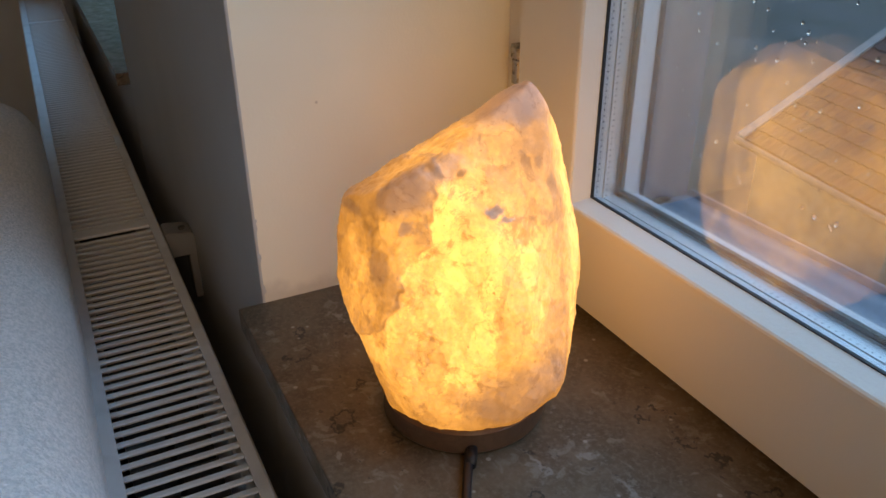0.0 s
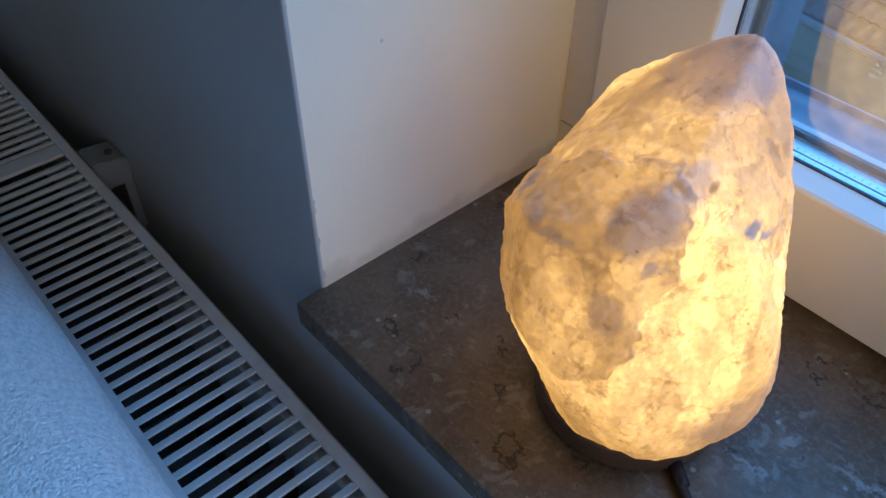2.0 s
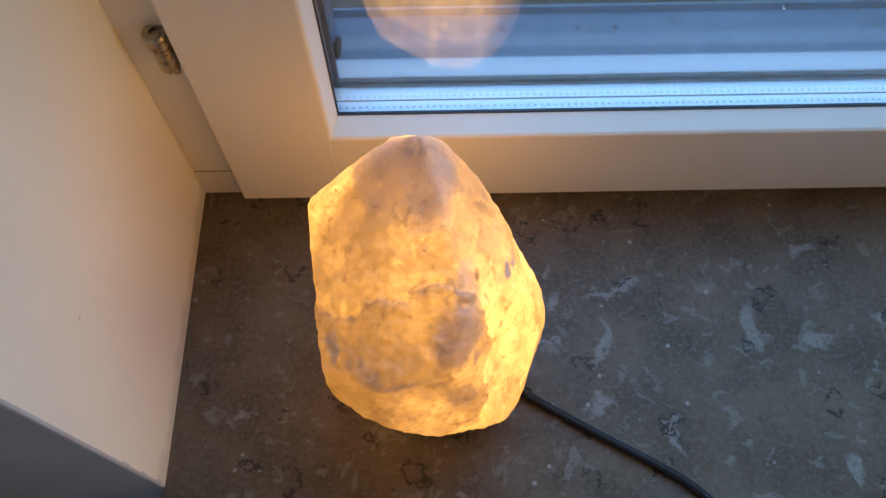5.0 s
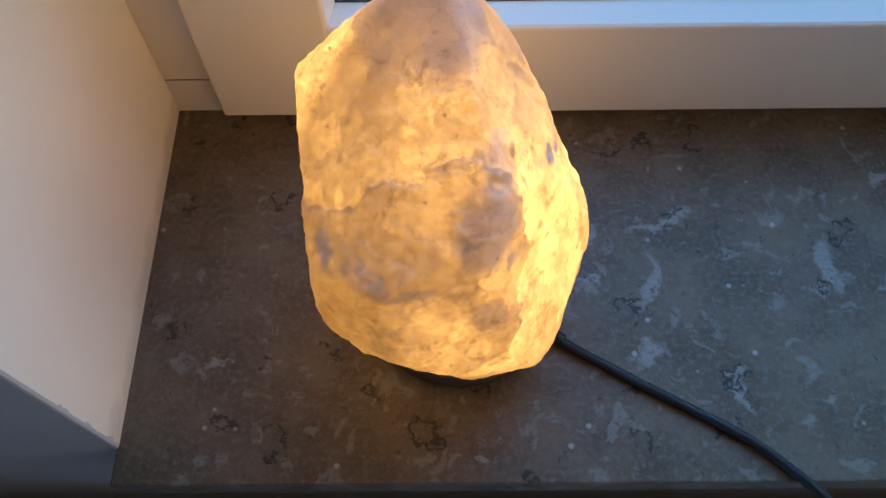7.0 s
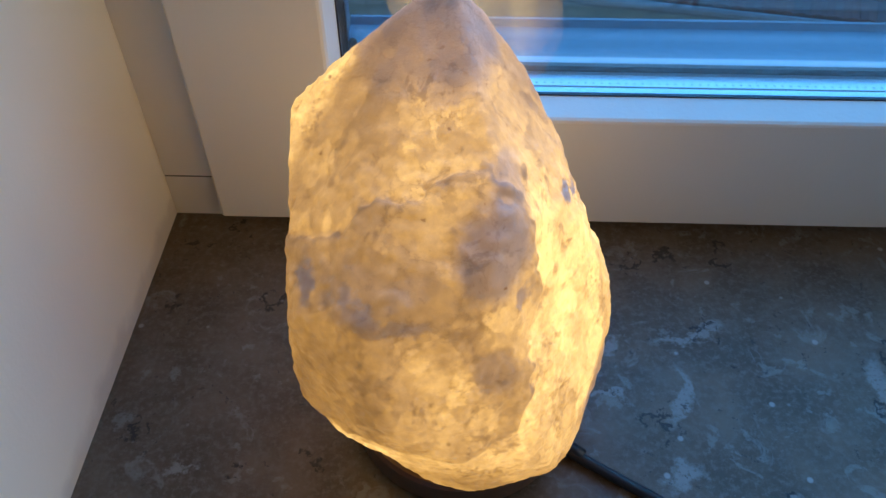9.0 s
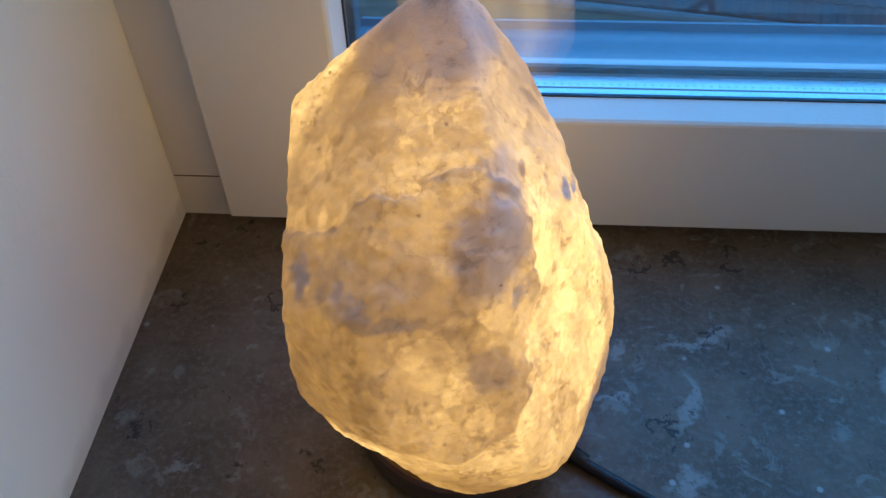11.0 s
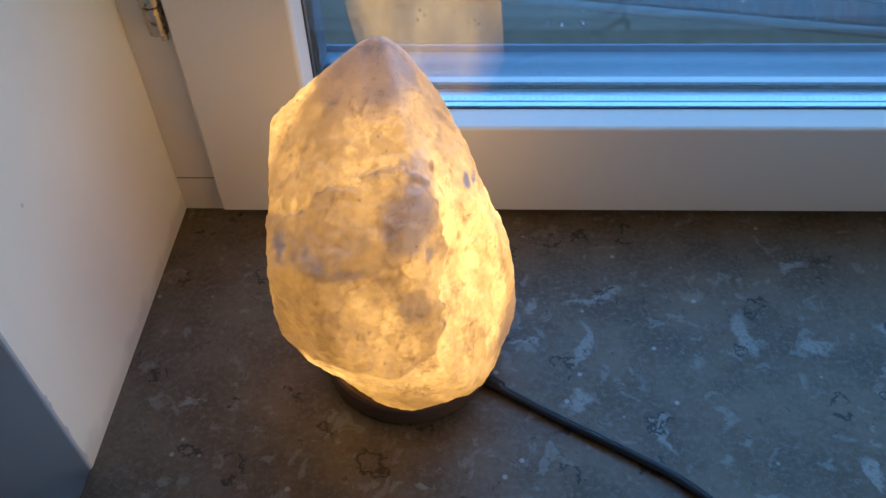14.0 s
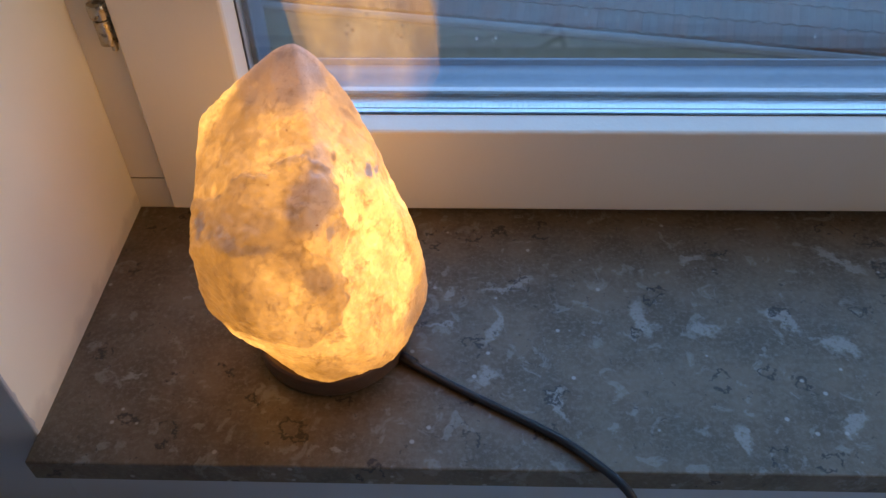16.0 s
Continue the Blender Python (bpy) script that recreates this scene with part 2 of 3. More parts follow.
# broken sheets: crisp steps along the contours of a rough field
layer = k.noise(20, 9, 0.64, vec=k.vmath("MULTIPLY", p, (1, 1, 0.6)), dist=0.3)
sheet = k.span(layer, 0.535, 0.540, 1.04, 0.84)
sheet = k.math("MULTIPLY", sheet, k.span(layer, 0.425, 0.432, 1.10, 1.0))
edge = k.math("ABSOLUTE", k.math("SUBTRACT", layer, 0.54))
crack = k.math("MULTIPLY", k.span(edge, 0.0, 0.005, 0.42, 0.0), k.span(k.noise(38, 3), 0.46, 0.56))
seam = k.math("MULTIPLY", k.span(k.voronoi(38, big, "DISTANCE_TO_EDGE"), 0.0, 0.016, 0.42, 0.0), k.span(k.noise(30, 3), 0.48, 0.56))
chipped = k.math("MULTIPLY", k.span(k.voronoi(95, mid, "DISTANCE_TO_EDGE"), 0.0, 0.030, 0.34, 0.0), k.span(k.noise(55, 4, 0.7), 0.50, 0.56))
crack = k.math("MAXIMUM", k.math("MAXIMUM", crack, seam), chipped)
# upright cleavage streaks and sugar-fine grain
cleave = k.span(k.noise(120, 5, 0.6, vec=torn(60, 0.006, (1, 1, 0.14))), 0.36, 0.64, 0.90, 1.06, smooth=False)
grain = k.span(k.noise(420, 7, 0.8), 0.30, 0.70, 0.74, 1.20, smooth=False)
mottle = k.span(k.noise(70, 8, 0.75), 0.32, 0.68, 0.86, 1.10, smooth=False)
point = k.span(geo.outputs["Pointiness"], 0.44, 0.56, 0.86, 1.12, smooth=False)
glow = k.math("MULTIPLY", k.math("MULTIPLY", reach, k.math("MULTIPLY", flake, sheet)), k.math("MULTIPLY", k.math("MULTIPLY", cleave, grain), k.math("MULTIPLY", mottle, point)))
# the thicker slab on the room side holds light back and thins out unevenly
cover = k.span(k.math("ADD", skin, k.math("MULTIPLY", k.noise(24, 6, 0.6), 0.9)), 0.30, 1.55, 1.0, SKIN + 0.37)
cover = k.math("MULTIPLY", cover, k.span(k.math("ADD", skin, k.math("MULTIPLY", k.noise(90, 6, 0.7), 0.35)), 0.42, 0.48, 1.0, 0.72))
glow = k.math("MULTIPLY", glow, cover)
rim = k.math("MULTIPLY", k.span(skin, 0.02, 0.45), k.span(skin, 0.6, 0.98, 1.0, 0.0))
# cloudy inclusions in the salt: place, radius (mm) and how much light they hold back
CLOUDS = [(0.010, -0.047, 0.169, 18, 0.55), (-0.056, -0.040, 0.148, 6, 0.6), (0.012, -0.060, 0.124, 12, 0.32), (-0.021, 0.016, 0.195, 7, 0.30),
          (-0.030, 0.036, 0.203, 22, 0.36), (-0.006, 0.030, 0.207, 24, 0.45), (0.015, -0.020, 0.182, 10, 0.35), (0.038, -0.002, 0.159, 4.5, 0.75),
          (0.040, 0.004, 0.152, 3, 0.7), (0.046, 0.016, 0.190, 20, 0.30), (0.060, 0.008, 0.050, 26, 0.30), (0.020, -0.042, 0.150, 6, 0.5)]
ragged = k.vmath("ADD", p, k.vmath("SCALE", k.vmath("SUBTRACT", k.noise(60, 9, 0.74, color=True), (0.5, 0.5, 0.5)), 0.022))
flat = k.vmath("MULTIPLY", ragged, (1, 0.5, 1))
band = k.span(k.vmath("LENGTH", k.place(ragged, (-0.014, -0.058, 0.159), 0.0, (0.046, 0.060, 0.0095))), 0.3, 1.0, 0.07, 0.0)
streak = k.span(k.vmath("LENGTH", k.place(ragged, (-0.029, -0.060, 0.152), 0.0, (0.025, 0.060, 0.0044))), 0.5, 1.0, 0.40, 0.0)
cloud = k.math("MAXIMUM", band, streak)
for x, y, z, r, hold in CLOUDS:
    c = k.math("MULTIPLY", k.span(k.vmath("DISTANCE", flat, (x, 0.5 * y, z)), 0.50 * r / 1000, 1.0 * r / 1000, 1.0, 0.0), hold)
    cloud = k.math("MAXIMUM", cloud, c)
vein = k.math("MULTIPLY", k.span(k.noise(58, 10, 0.8, dist=0.6), 0.570, 0.590), 0.38)
pit = k.math("MULTIPLY", k.span(k.voronoi(150, mid), 0.08, 0.13, 1.0, 0.0), k.math("GREATER_THAN", k.xyz(k.voronoi(150, mid, out="Color"))[0], 0.78))
dirt = k.math("MAXIMUM", k.math("MAXIMUM", vein, k.math("MULTIPLY", pit, 0.6)), k.math("MULTIPLY", rim, k.span(k.noise(80, 6, 0.7), 0.42, 0.55, 0.0, 0.40)))
dirt = k.math("MAXIMUM", dirt, crack)
glow = k.math("MULTIPLY", glow, k.math("MULTIPLY", k.math("SUBTRACT", 1.0, dirt), k.math("SUBTRACT", 1.0, cloud)))
shade = k.mix(k.span(glow, 0.10, 0.62, smooth=False), (1.05, 0.44, 0.055), (1.15, 0.64, 0.17))
k.put(k.b.inputs["Emission Color"], shade)
k.put(k.b.inputs["Emission Strength"], k.math("MULTIPLY", glow, GLOW))
k.color(k.mix(k.math("MAXIMUM", k.math("MULTIPLY", dirt, 0.8), pit), k.mix(cloud, (0.21, 0.175, 0.14), (0.44, 0.44, 0.45)), (0.24, 0.15, 0.10)))
relief = k.math("ADD", k.math("MULTIPLY", k.noise(150, 10, 0.78), 0.5), k.math("MULTIPLY", k.math("MULTIPLY", sheet, flake), 0.5))
k.bump(k.math("ADD", relief, k.math("MULTIPLY", k.noise(600, 5, 0.75), 0.25)), 0.45, 0.002)

FLOOR = Mat("oak_floor", (0.3, 0.2, 0.12), 0.45)
FLOOR.color(FLOOR.mix(FLOOR.noise(3, 6, vec=FLOOR.vmath("MULTIPLY", FLOOR.obj(), (2, 12, 1))), (0.12, 0.075, 0.045), (0.22, 0.14, 0.085)))

PLASTER = paint("pale_green_render", (0.28, 0.33, 0.32), 0.8, 0.85)
TILE = Mat("weathered_roof_tile", (0.2, 0.1, 0.08), 0.6)
k = TILE
info = k.t.nodes.new("ShaderNodeNewGeometry").outputs["Random Per Island"]
k.color(k.mix(k.noise(0.9, 4), k.mix(info, (0.14, 0.075, 0.068), (0.095, 0.070, 0.074)), k.mix(info, (0.20, 0.075, 0.056), (0.125, 0.090, 0.094))))
ZINC = paint("light_zinc", (0.22, 0.23, 0.24), 0.5, 0.85)
VERGE = paint("white_verge_paint", (0.5, 0.51, 0.52), 0.6, 0.85)
DARKPANE = Mat("dark_window_pane", (0.03, 0.04, 0.05), 0.08)
DARKPANE.color(DARKPANE.mix(DARKPANE.noise(2), (0.02, 0.03, 0.035), (0.07, 0.085, 0.09)))
BLIND = paint("closed_blind", (0.17, 0.20, 0.25), 0.6, 0.9)
GROUND = Mat("wet_yard", (0.06, 0.065, 0.06), 0.7)
GROUND.color(GROUND.mix(GROUND.span(GROUND.noise(0.12, 5), 0.35, 0.65), (0.045, 0.055, 0.045), (0.09, 0.09, 0.088)))


# ---- mesh helpers ----
def part(name, bm, material, parent=None, label="", smooth=False):
    """Links a bmesh as one mesh object under a thing or a part."""
    me = bpy.data.meshes.new(name)
    bmesh.ops.recalc_face_normals(bm, faces=bm.faces[:])
    bm.to_mesh(me)
    bm.free()
    for q in material if isinstance(material, (list, tuple)) else [material]:
        me.materials.append(q.m)
    if smooth:
        me.shade_smooth()
    ob = new(name, me)
    if parent is not None:
        ob.parent = parent
    if label:
        ob["label"] = label
    return ob


def box(x0, x1, y0, y1, z0, z1, bm=None, bevel=0.0, seg=2):
    bm = bm or bmesh.new()
    c = bmesh.ops.create_cube(bm, size=1.0, matrix=Matrix.LocRotScale(((x0 + x1) / 2, (y0 + y1) / 2, (z0 + z1) / 2), None, (x1 - x0, y1 - y0, z1 - z0)))
    if bevel:
        es = {e for v in c["verts"] for e in v.link_edges}
        bmesh.ops.bevel(bm, geom=list(es), offset=bevel, segments=seg, profile=0.5, affect="EDGES")
    return bm


def prism(profile, place, a, b, bm=None):
    """A bar: the closed profile (u, v) carried from a to b; place(u, v, s) gives the point."""
    bm = bm or bmesh.new()
    rows = [[bm.verts.new(place(u, v, s)) for u, v in profile] for s in (a, b)]
    n = len(profile)
    for i in range(n):
        bm.faces.new((rows[0][i], rows[0][(i + 1) % n], rows[1][(i + 1) % n], rows[1][i]))
    bm.faces.new(rows[0]), bm.faces.new(rows[1][::-1])
    return bm


def tube(points, radius, sides=12, bm=None):
    """A round bar along a line of points."""
    bm = bm or bmesh.new()
    pts = [Vector(q) for q in points]
    rings = []
    side = Vector((0, 0, 1))
    for i, q in enumerate(pts):
        along = (pts[min(i + 1, len(pts) - 1)] - pts[max(i - 1, 0)]).normalized()
        u = along.cross(side).normalized() if abs(along.dot(side)) < 0.98 else along.cross(Vector((1, 0, 0))).normalized()
        v = u.cross(along)
        rings.append([bm.verts.new(q + radius * (math.cos(w) * u + math.sin(w) * v)) for w in (2 * math.pi * j / sides for j in range(sides))])
    for r, s in zip(rings, rings[1:]):
        for j in range(sides):
            bm.faces.new((r[j], r[(j + 1) % sides], s[(j + 1) % sides], s[j]))
    bm.faces.new(rings[0]), bm.faces.new(rings[-1][::-1])
    return bm


def lathe(profile, sides=64, bm=None, at=(0, 0, 0)):
    """A turned body: profile of (radius, height), closed at both ends."""
    bm = bm or bmesh.new()
    rows = [[bm.verts.new((at[0] + r * math.cos(w), at[1] + r * math.sin(w), at[2] + h)) for w in (2 * math.pi * j / sides for j in range(sides))] for r, h in profile]
    for r, s in zip(rows, rows[1:]):
        for j in range(sides):
            bm.faces.new((r[j], r[(j + 1) % sides], s[(j + 1) % sides], s[j]))
    bm.faces.new(rows[0]), bm.faces.new(rows[-1][::-1])
    return bm


def thing(name, label, category, at=(0, 0, 0), kind="", group=""):
    ob = new(name)
    ob.location = at
    return tagged(ob, label, category, group, kind)


# ---- room ----
FLOOR_Z, CEIL_Z = -0.86, 1.80
WALL_Y, OUT_Y = 0.0203, 0.374
OPEN_X1, OPEN_TOP = 1.62, 1.56
NICHE_L, NICHE_R = -1.90, -0.82

bm = bmesh.new()
for x0, x1 in ((-2.9, NICHE_L), (NICHE_R, 0.0), (OPEN_X1, 2.4)):
    box(x0, x1, WALL_Y, OUT_Y, FLOOR_Z, OPEN_TOP, bm, 0.0016)
for x0, x1 in ((NICHE_L, NICHE_R), (0.0, OPEN_X1)):
    box(x0, x1, WALL_Y, OUT_Y, FLOOR_Z, -0.0205, bm)
box(-2.9, 2.4, WALL_Y, OUT_Y, OPEN_TOP, CEIL_Z, bm)
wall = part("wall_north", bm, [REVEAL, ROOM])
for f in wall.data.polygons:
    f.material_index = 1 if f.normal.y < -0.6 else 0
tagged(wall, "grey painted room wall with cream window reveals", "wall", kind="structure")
tagged(part("wall_west", box(-3.1, -2.9, -3.2, OUT_Y, FLOOR_Z, CEIL_Z), SIDE), "plain grey painted side wall of the room", "wall", kind="structure")
# unseen wall; its opening is invented to hold the fill lamp
bm = bmesh.new()
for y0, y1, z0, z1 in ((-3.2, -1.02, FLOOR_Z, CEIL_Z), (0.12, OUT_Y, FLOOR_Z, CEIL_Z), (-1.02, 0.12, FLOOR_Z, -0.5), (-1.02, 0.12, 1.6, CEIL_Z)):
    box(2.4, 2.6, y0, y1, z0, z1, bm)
tagged(part("wall_east", bm, SIDE), "plain grey painted side wall with an added opening for fill light", "wall", kind="structure")
tagged(part("wall_south", box(-3.1, 2.6, -3.4, -3.2, FLOOR_Z, CEIL_Z), SIDE), "plain grey painted back wall of the room", "wall", kind="structure")
tagged(part("floor", box(-3.1, 2.6, -3.4, OUT_Y, FLOOR_Z - 0.1, FLOOR_Z), FLOOR), "brown oak floor of the room", "floor", kind="structure")
tagged(part("ceiling", box(-3.1, 2.6, -3.4, OUT_Y, CEIL_Z, CEIL_Z + 0.1), CEIL), "plain pale grey painted ceiling of the room", "ceiling", kind="structure")


def stone_sill(name, x0, x1):
    s = part(name, box(x0, x1, 0.0, 0.252, -0.0205, 0.0, bevel=0.0012), STONE)
    return tagged(s, "polished grey-brown limestone window sill with pale fossil patches", "window sill", kind="structure")


stone_sill("window_sill_1", -0.0015, OPEN_X1)
stone_sill("window_sill_2", NICHE_L, NICHE_R + 0.015)


# ---- windows ----
def window(name, x0, x1, label, drops=0):
    """A tilt window that fills the opening from x0 to x1: fixed frame, sash, three panes with spacers, seals and a hinge."""
    w = thing(name, label, "window", (x0, 0.262, 0.0), "structure")
    back = Matrix.Translation((-x0, -0.262, 0.0))
    z1 = OPEN_TOP
    sx0, sx1, sz0, sz1 = x0 + 0.034, x1 - 0.034, 0.0095, z1 - 0.034

    def bar(pname, profile, side, mat, frame_box, lap, parent=w, label=""):
        fx0, fx1, fz0, fz1 = frame_box
        if side in ("left", "right"):
            f = (lambda y, u, s: (fx0 + u, y, s)) if side == "left" else (lambda y, u, s: (fx1 - u, y, s))
            b = prism(profile, f, fz0, fz1)
        else:
            f = (lambda y, u, s: (s, y, fz0 + u)) if side == "bottom" else (lambda y, u, s: (s, y, fz1 - u))
            b = prism(profile, f, fx0 + lap, fx1 - lap)
        bmesh.ops.transform(b, matrix=back, verts=b.verts[:])
        return part(pname, b, mat, parent, label)

    inner = [(0.250, 0.0), (0.250, 0.031), (0.252, 0.033), (0.3242, 0.033), (0.3242, 0.0)]
    clad = [(0.3245, 0.0), (0.3245, 0.1065), (0.372, 0.1065), (0.374, 0.1045), (0.374, 0.0)]
    low = [(0.2505, 0.0), (0.2505, 0.0275), (0.3238, 0.0275), (0.3238, 0.0)]
    drip = [(0.3240, 0.0), (0.3240, 0.0895), (0.372, 0.0885), (0.3755, 0.0925), (0.378, 0.0925), (0.378, 0.0)]
    outer = (x0, x1, -0.0195, z1)
    for side in ("left", "right", "top"):
        bar("window_frame", inner, side, PVC, outer, 0.033)
        bar("outer_cladding", clad, side, ALU_OUT, outer, 0.1065, label="grey weathered metal cladding")
    bar("window_frame", low, "bottom", PVC, outer, 0.033)
    bar("drip_rail", drip, "bottom", ALU_OUT, outer, 0.1065, label="grey weathered metal drip rail")
    # the joint between upright and lower rail of the fixed frame
    b = box(x0 + 0.0005, x0 + 0.033, 0.2496, 0.2510, 0.0322, 0.0328)
    bmesh.ops.transform(b, matrix=back, verts=b.verts[:])
    part("frame_joint", b, SEAL, w)
    sash = [(0.2385, 0.0015), (0.2385, 0.0775), (0.2390, 0.0790), (0.2405, 0.0802), (0.2558, 0.0840), (0.2562, 0.079), (0.2562, 0.070), (0.2905, 0.070), (0.2905, 0.0), (0.2400, 0.0)]
    shell = [(0.2908, 0.0), (0.2908, 0.0785), (0.2925, 0.0795), (0.3215, 0.0695), (0.323, 0.068), (0.323, 0.0)]
    rail = [(y + (0.0003 if y < 0.25 else 0.0), u) for y, u in sash]
    ring = (sx0, sx1, sz0, sz1)
    for side in ("left", "right"):
        bar("sash_stile", sash, side, PVC, ring, 0)
    for side in ("bottom", "top"):
        bar("sash_rail", rail, side, PVC, ring, 0.0775)
    for side in ("left", "right", "bottom", "top"):
        lap = 0.079
        bar("sash_cladding", shell, side, SHELL, ring, 0.0 if side in ("left", "right") else 0.0685, label="pale weathered outer sash cladding")
        bar("glazing_seal", [(0.2556, 0.076), (0.2556, 0.0848), (0.2582, 0.0848), (0.2582, 0.076)], side, RUBBER, ring, lap)
        bar("spacer", [(0.2614, 0.0702), (0.2614, 0.0790), (0.2725, 0.0790), (0.2725, 0.0702)], side, SPACER, ring, 0.0702, label="perforated aluminium glazing spacer")
        bar("spacer", [(0.2758, 0.0702), (0.2758, 0.0790), (0.2869, 0.0790), (0.2869, 0.0702)], side, SPACER, ring, 0.0702, label="perforated aluminium glazing spacer")
        bar("outer_seal", [(0.2904, 0.0797), (0.2904, 0.0835), (0.2940, 0.0835), (0.2940, 0.0792)], side, SEAL, ring, lap, label="brown outer glazing seal")
    for y in (0.2584, 0.2727, 0.2871):
        b = box(sx0 + 0.0705, sx1 - 0.0705, y, y + 0.0030, sz0 + 0.0705, sz1 - 0.0705)
        bmesh.ops.transform(b, matrix=back, verts=b.verts[:])
        pane = part("pane", b, GLASS, w)
        pane.visible_shadow = False
    # pivot hinge on the upright
    h = part("hinge", lathe([(0.0035, 0), (0.0062, 0.001), (0.0062, 0.0200), (0.0050, 0.0205), (0.0050, 0.0215), (0.0074, 0.0220), (0.0078, 0.0300), (0.0070, 0.0320), (0.0030, 0.0325), (0.0026, 0.0300)], 28, at=(0.0245, -0.0165, 0.161)), HINGE, w, "tarnished nickel pivot hinge", smooth=False)
    part("hinge_pin", lathe([(0.0010, 0), (0.0024, 0.0010), (0.0024, 0.0060)], 16, at=(0.0275, -0.0170, 0.1560)), HINGE, h)
    part("hinge_leaf", box(0.0275, 0.0335, -0.0150, -0.0125, 0.165, 0.182, bevel=0.001), HINGE, h)
    return w


window_1 = window("window_1", 0.0, OPEN_X1, "white lacquered triple-glazed window with rain drops outside")
window("window_2", NICHE_L, NICHE_R, "white lacquered triple-glazed window in the next niche")

# rain on the outer pane
rng = random.Random(5)
bm = bmesh.new()
for i in range(2200):
    x, z = rng.uniform(0.12, 1.0), 0.14 + 0.86 * rng.random() ** 1.3
    r = rng.choice((0.0004, 0.0005, 0.0006, 0.0008, 0.0010, 0.0012, 0.0016)) * rng.uniform(0.8, 1.15)
    m = Matrix.LocRotScale((x, 0.2902, z), Euler((radians(-90), 0, 0)), (r, r * rng.uniform(1.0, 1.5), r * 0.45))
    g = bmesh.ops.create_icosphere(bm, subdivisions=1, radius=1.0, matrix=m)
drops = part("rain_drops", bm, WATER, smooth=True)
drops.visible_shadow = False
tagged(drops, "small clear rain drops on the outer window pane", "water drops", kind="stuff")

# a curled dry leaf in the lower outer corner
bm = bmesh.new()
bmesh.ops.create_icosphere(bm, subdivisions=3, radius=1.0)
for v in bm.verts:
    d = v.co.normalized()
    v.co = Vector((0.003 * d.x, 0.010 * d.y, 0.0025 * d.z * (1 - 0.5 * d.y))) * (1 + 0.4 * noise.noise(d * 2.5))
leaf = part("dry_leaf", bm, DEBRIS, smooth=True)
leaf.location = (0.1110, 0.340, 0.0719)
tagged(leaf, "small curled brown leaf in the outer window corner", "leaf")


# ---- radiator ----
RAD_Z = -0.083
rad = thing("radiator", "white enamelled panel radiator with a slotted top grille below the sill", "radiator", (0, 0, FLOOR_Z + 0.1))
down = Matrix.Translation((0, 0, -(FLOOR_Z + 0.1)))
RX0, RX1 = -2.3, 1.25


def rpart(name, b, mat, label="", smooth=False):
    bmesh.ops.transform(b, matrix=down, verts=b.verts[:])
    return part(name, b, mat, rad, label, smooth)


rpart("front_panel", box(RX0, RX1, -0.126, -0.1165, FLOOR_Z + 0.1, RAD_Z - 0.012, bevel=0.003), ENAMEL)
rpart("back_panel", box(RX0, RX1, -0.031, -0.022, FLOOR_Z + 0.1, RAD_Z - 0.012, bevel=0.003), ENAMEL)
rim_back = [(-0.0255, RAD_Z), (-0.0165, RAD_Z), (-0.0147, RAD_Z - 0.0018), (-0.0147, RAD_Z - 0.030), (-0.0160, RAD_Z - 0.030), (-0.0165, RAD_Z - 0.003), (-0.0255, RAD_Z - 0.003)]
rim_front = [(-0.1125, RAD_Z), (-0.1255, RAD_Z), (-0.1280, RAD_Z - 0.0018), (-0.1280, RAD_Z - 0.030), (-0.1268, RAD_Z - 0.030), (-0.1262, RAD_Z - 0.003), (-0.1125, RAD_Z - 0.003)]
for prof in (rim_back, rim_front):
    rpart("grille_rim", prism(prof, lambda y, z, s: (s, y, z), RX0, RX1), ENAMEL)
for x in (-1.75, -0.394, 1.0):
    rpart("grille_bridge", box(x - 0.010, x + 0.010, -0.1124, -0.0256, RAD_Z - 0.004, RAD_Z - 0.0002, bevel=0.0008), ENAMEL)
for x in (RX0 - 0.002, RX1 - 0.001):
    rpart("end_cap", box(x, x + 0.003, -0.128, -0.0147, FLOOR_Z + 0.1, RAD_Z, bevel=0.001), ENAMEL)
# folded convector sheet; its dark colour carries the shade between the slats
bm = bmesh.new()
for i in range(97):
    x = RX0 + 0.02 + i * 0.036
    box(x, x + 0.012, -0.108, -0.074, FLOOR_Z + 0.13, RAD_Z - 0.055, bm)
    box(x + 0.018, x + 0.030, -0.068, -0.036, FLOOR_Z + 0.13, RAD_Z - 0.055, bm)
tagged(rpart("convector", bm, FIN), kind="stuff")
SLAT = [(-0.0034, -0.0016), (-0.0028, -0.0008), (0.0026, 0.0000), (0.0034, -0.0006), (0.0034, -0.0014), (-0.0024, -0.0024), (-0.0024, -0.0070), (-0.0034, -0.0070)]
slat_mesh = None
i = 0
x = RX1 - 0.04
while x > RX0 + 0.03:
    if all(abs(x - q) > 0.0142 for q in (-1.75, -0.394, 1.0)):
        if slat_mesh is None:
            s = part("slat", prism(SLAT, lambda a, c, y: (a, y, c), -0.1124, -0.0256), ENAMEL, rad)
            slat_mesh = s.data
        else:
            s = new("slat", slat_mesh)
            s.parent = rad
        s.location = (x, 0, RAD_Z - 0.0003 - (FLOOR_Z + 0.1))
    x -= 0.01385

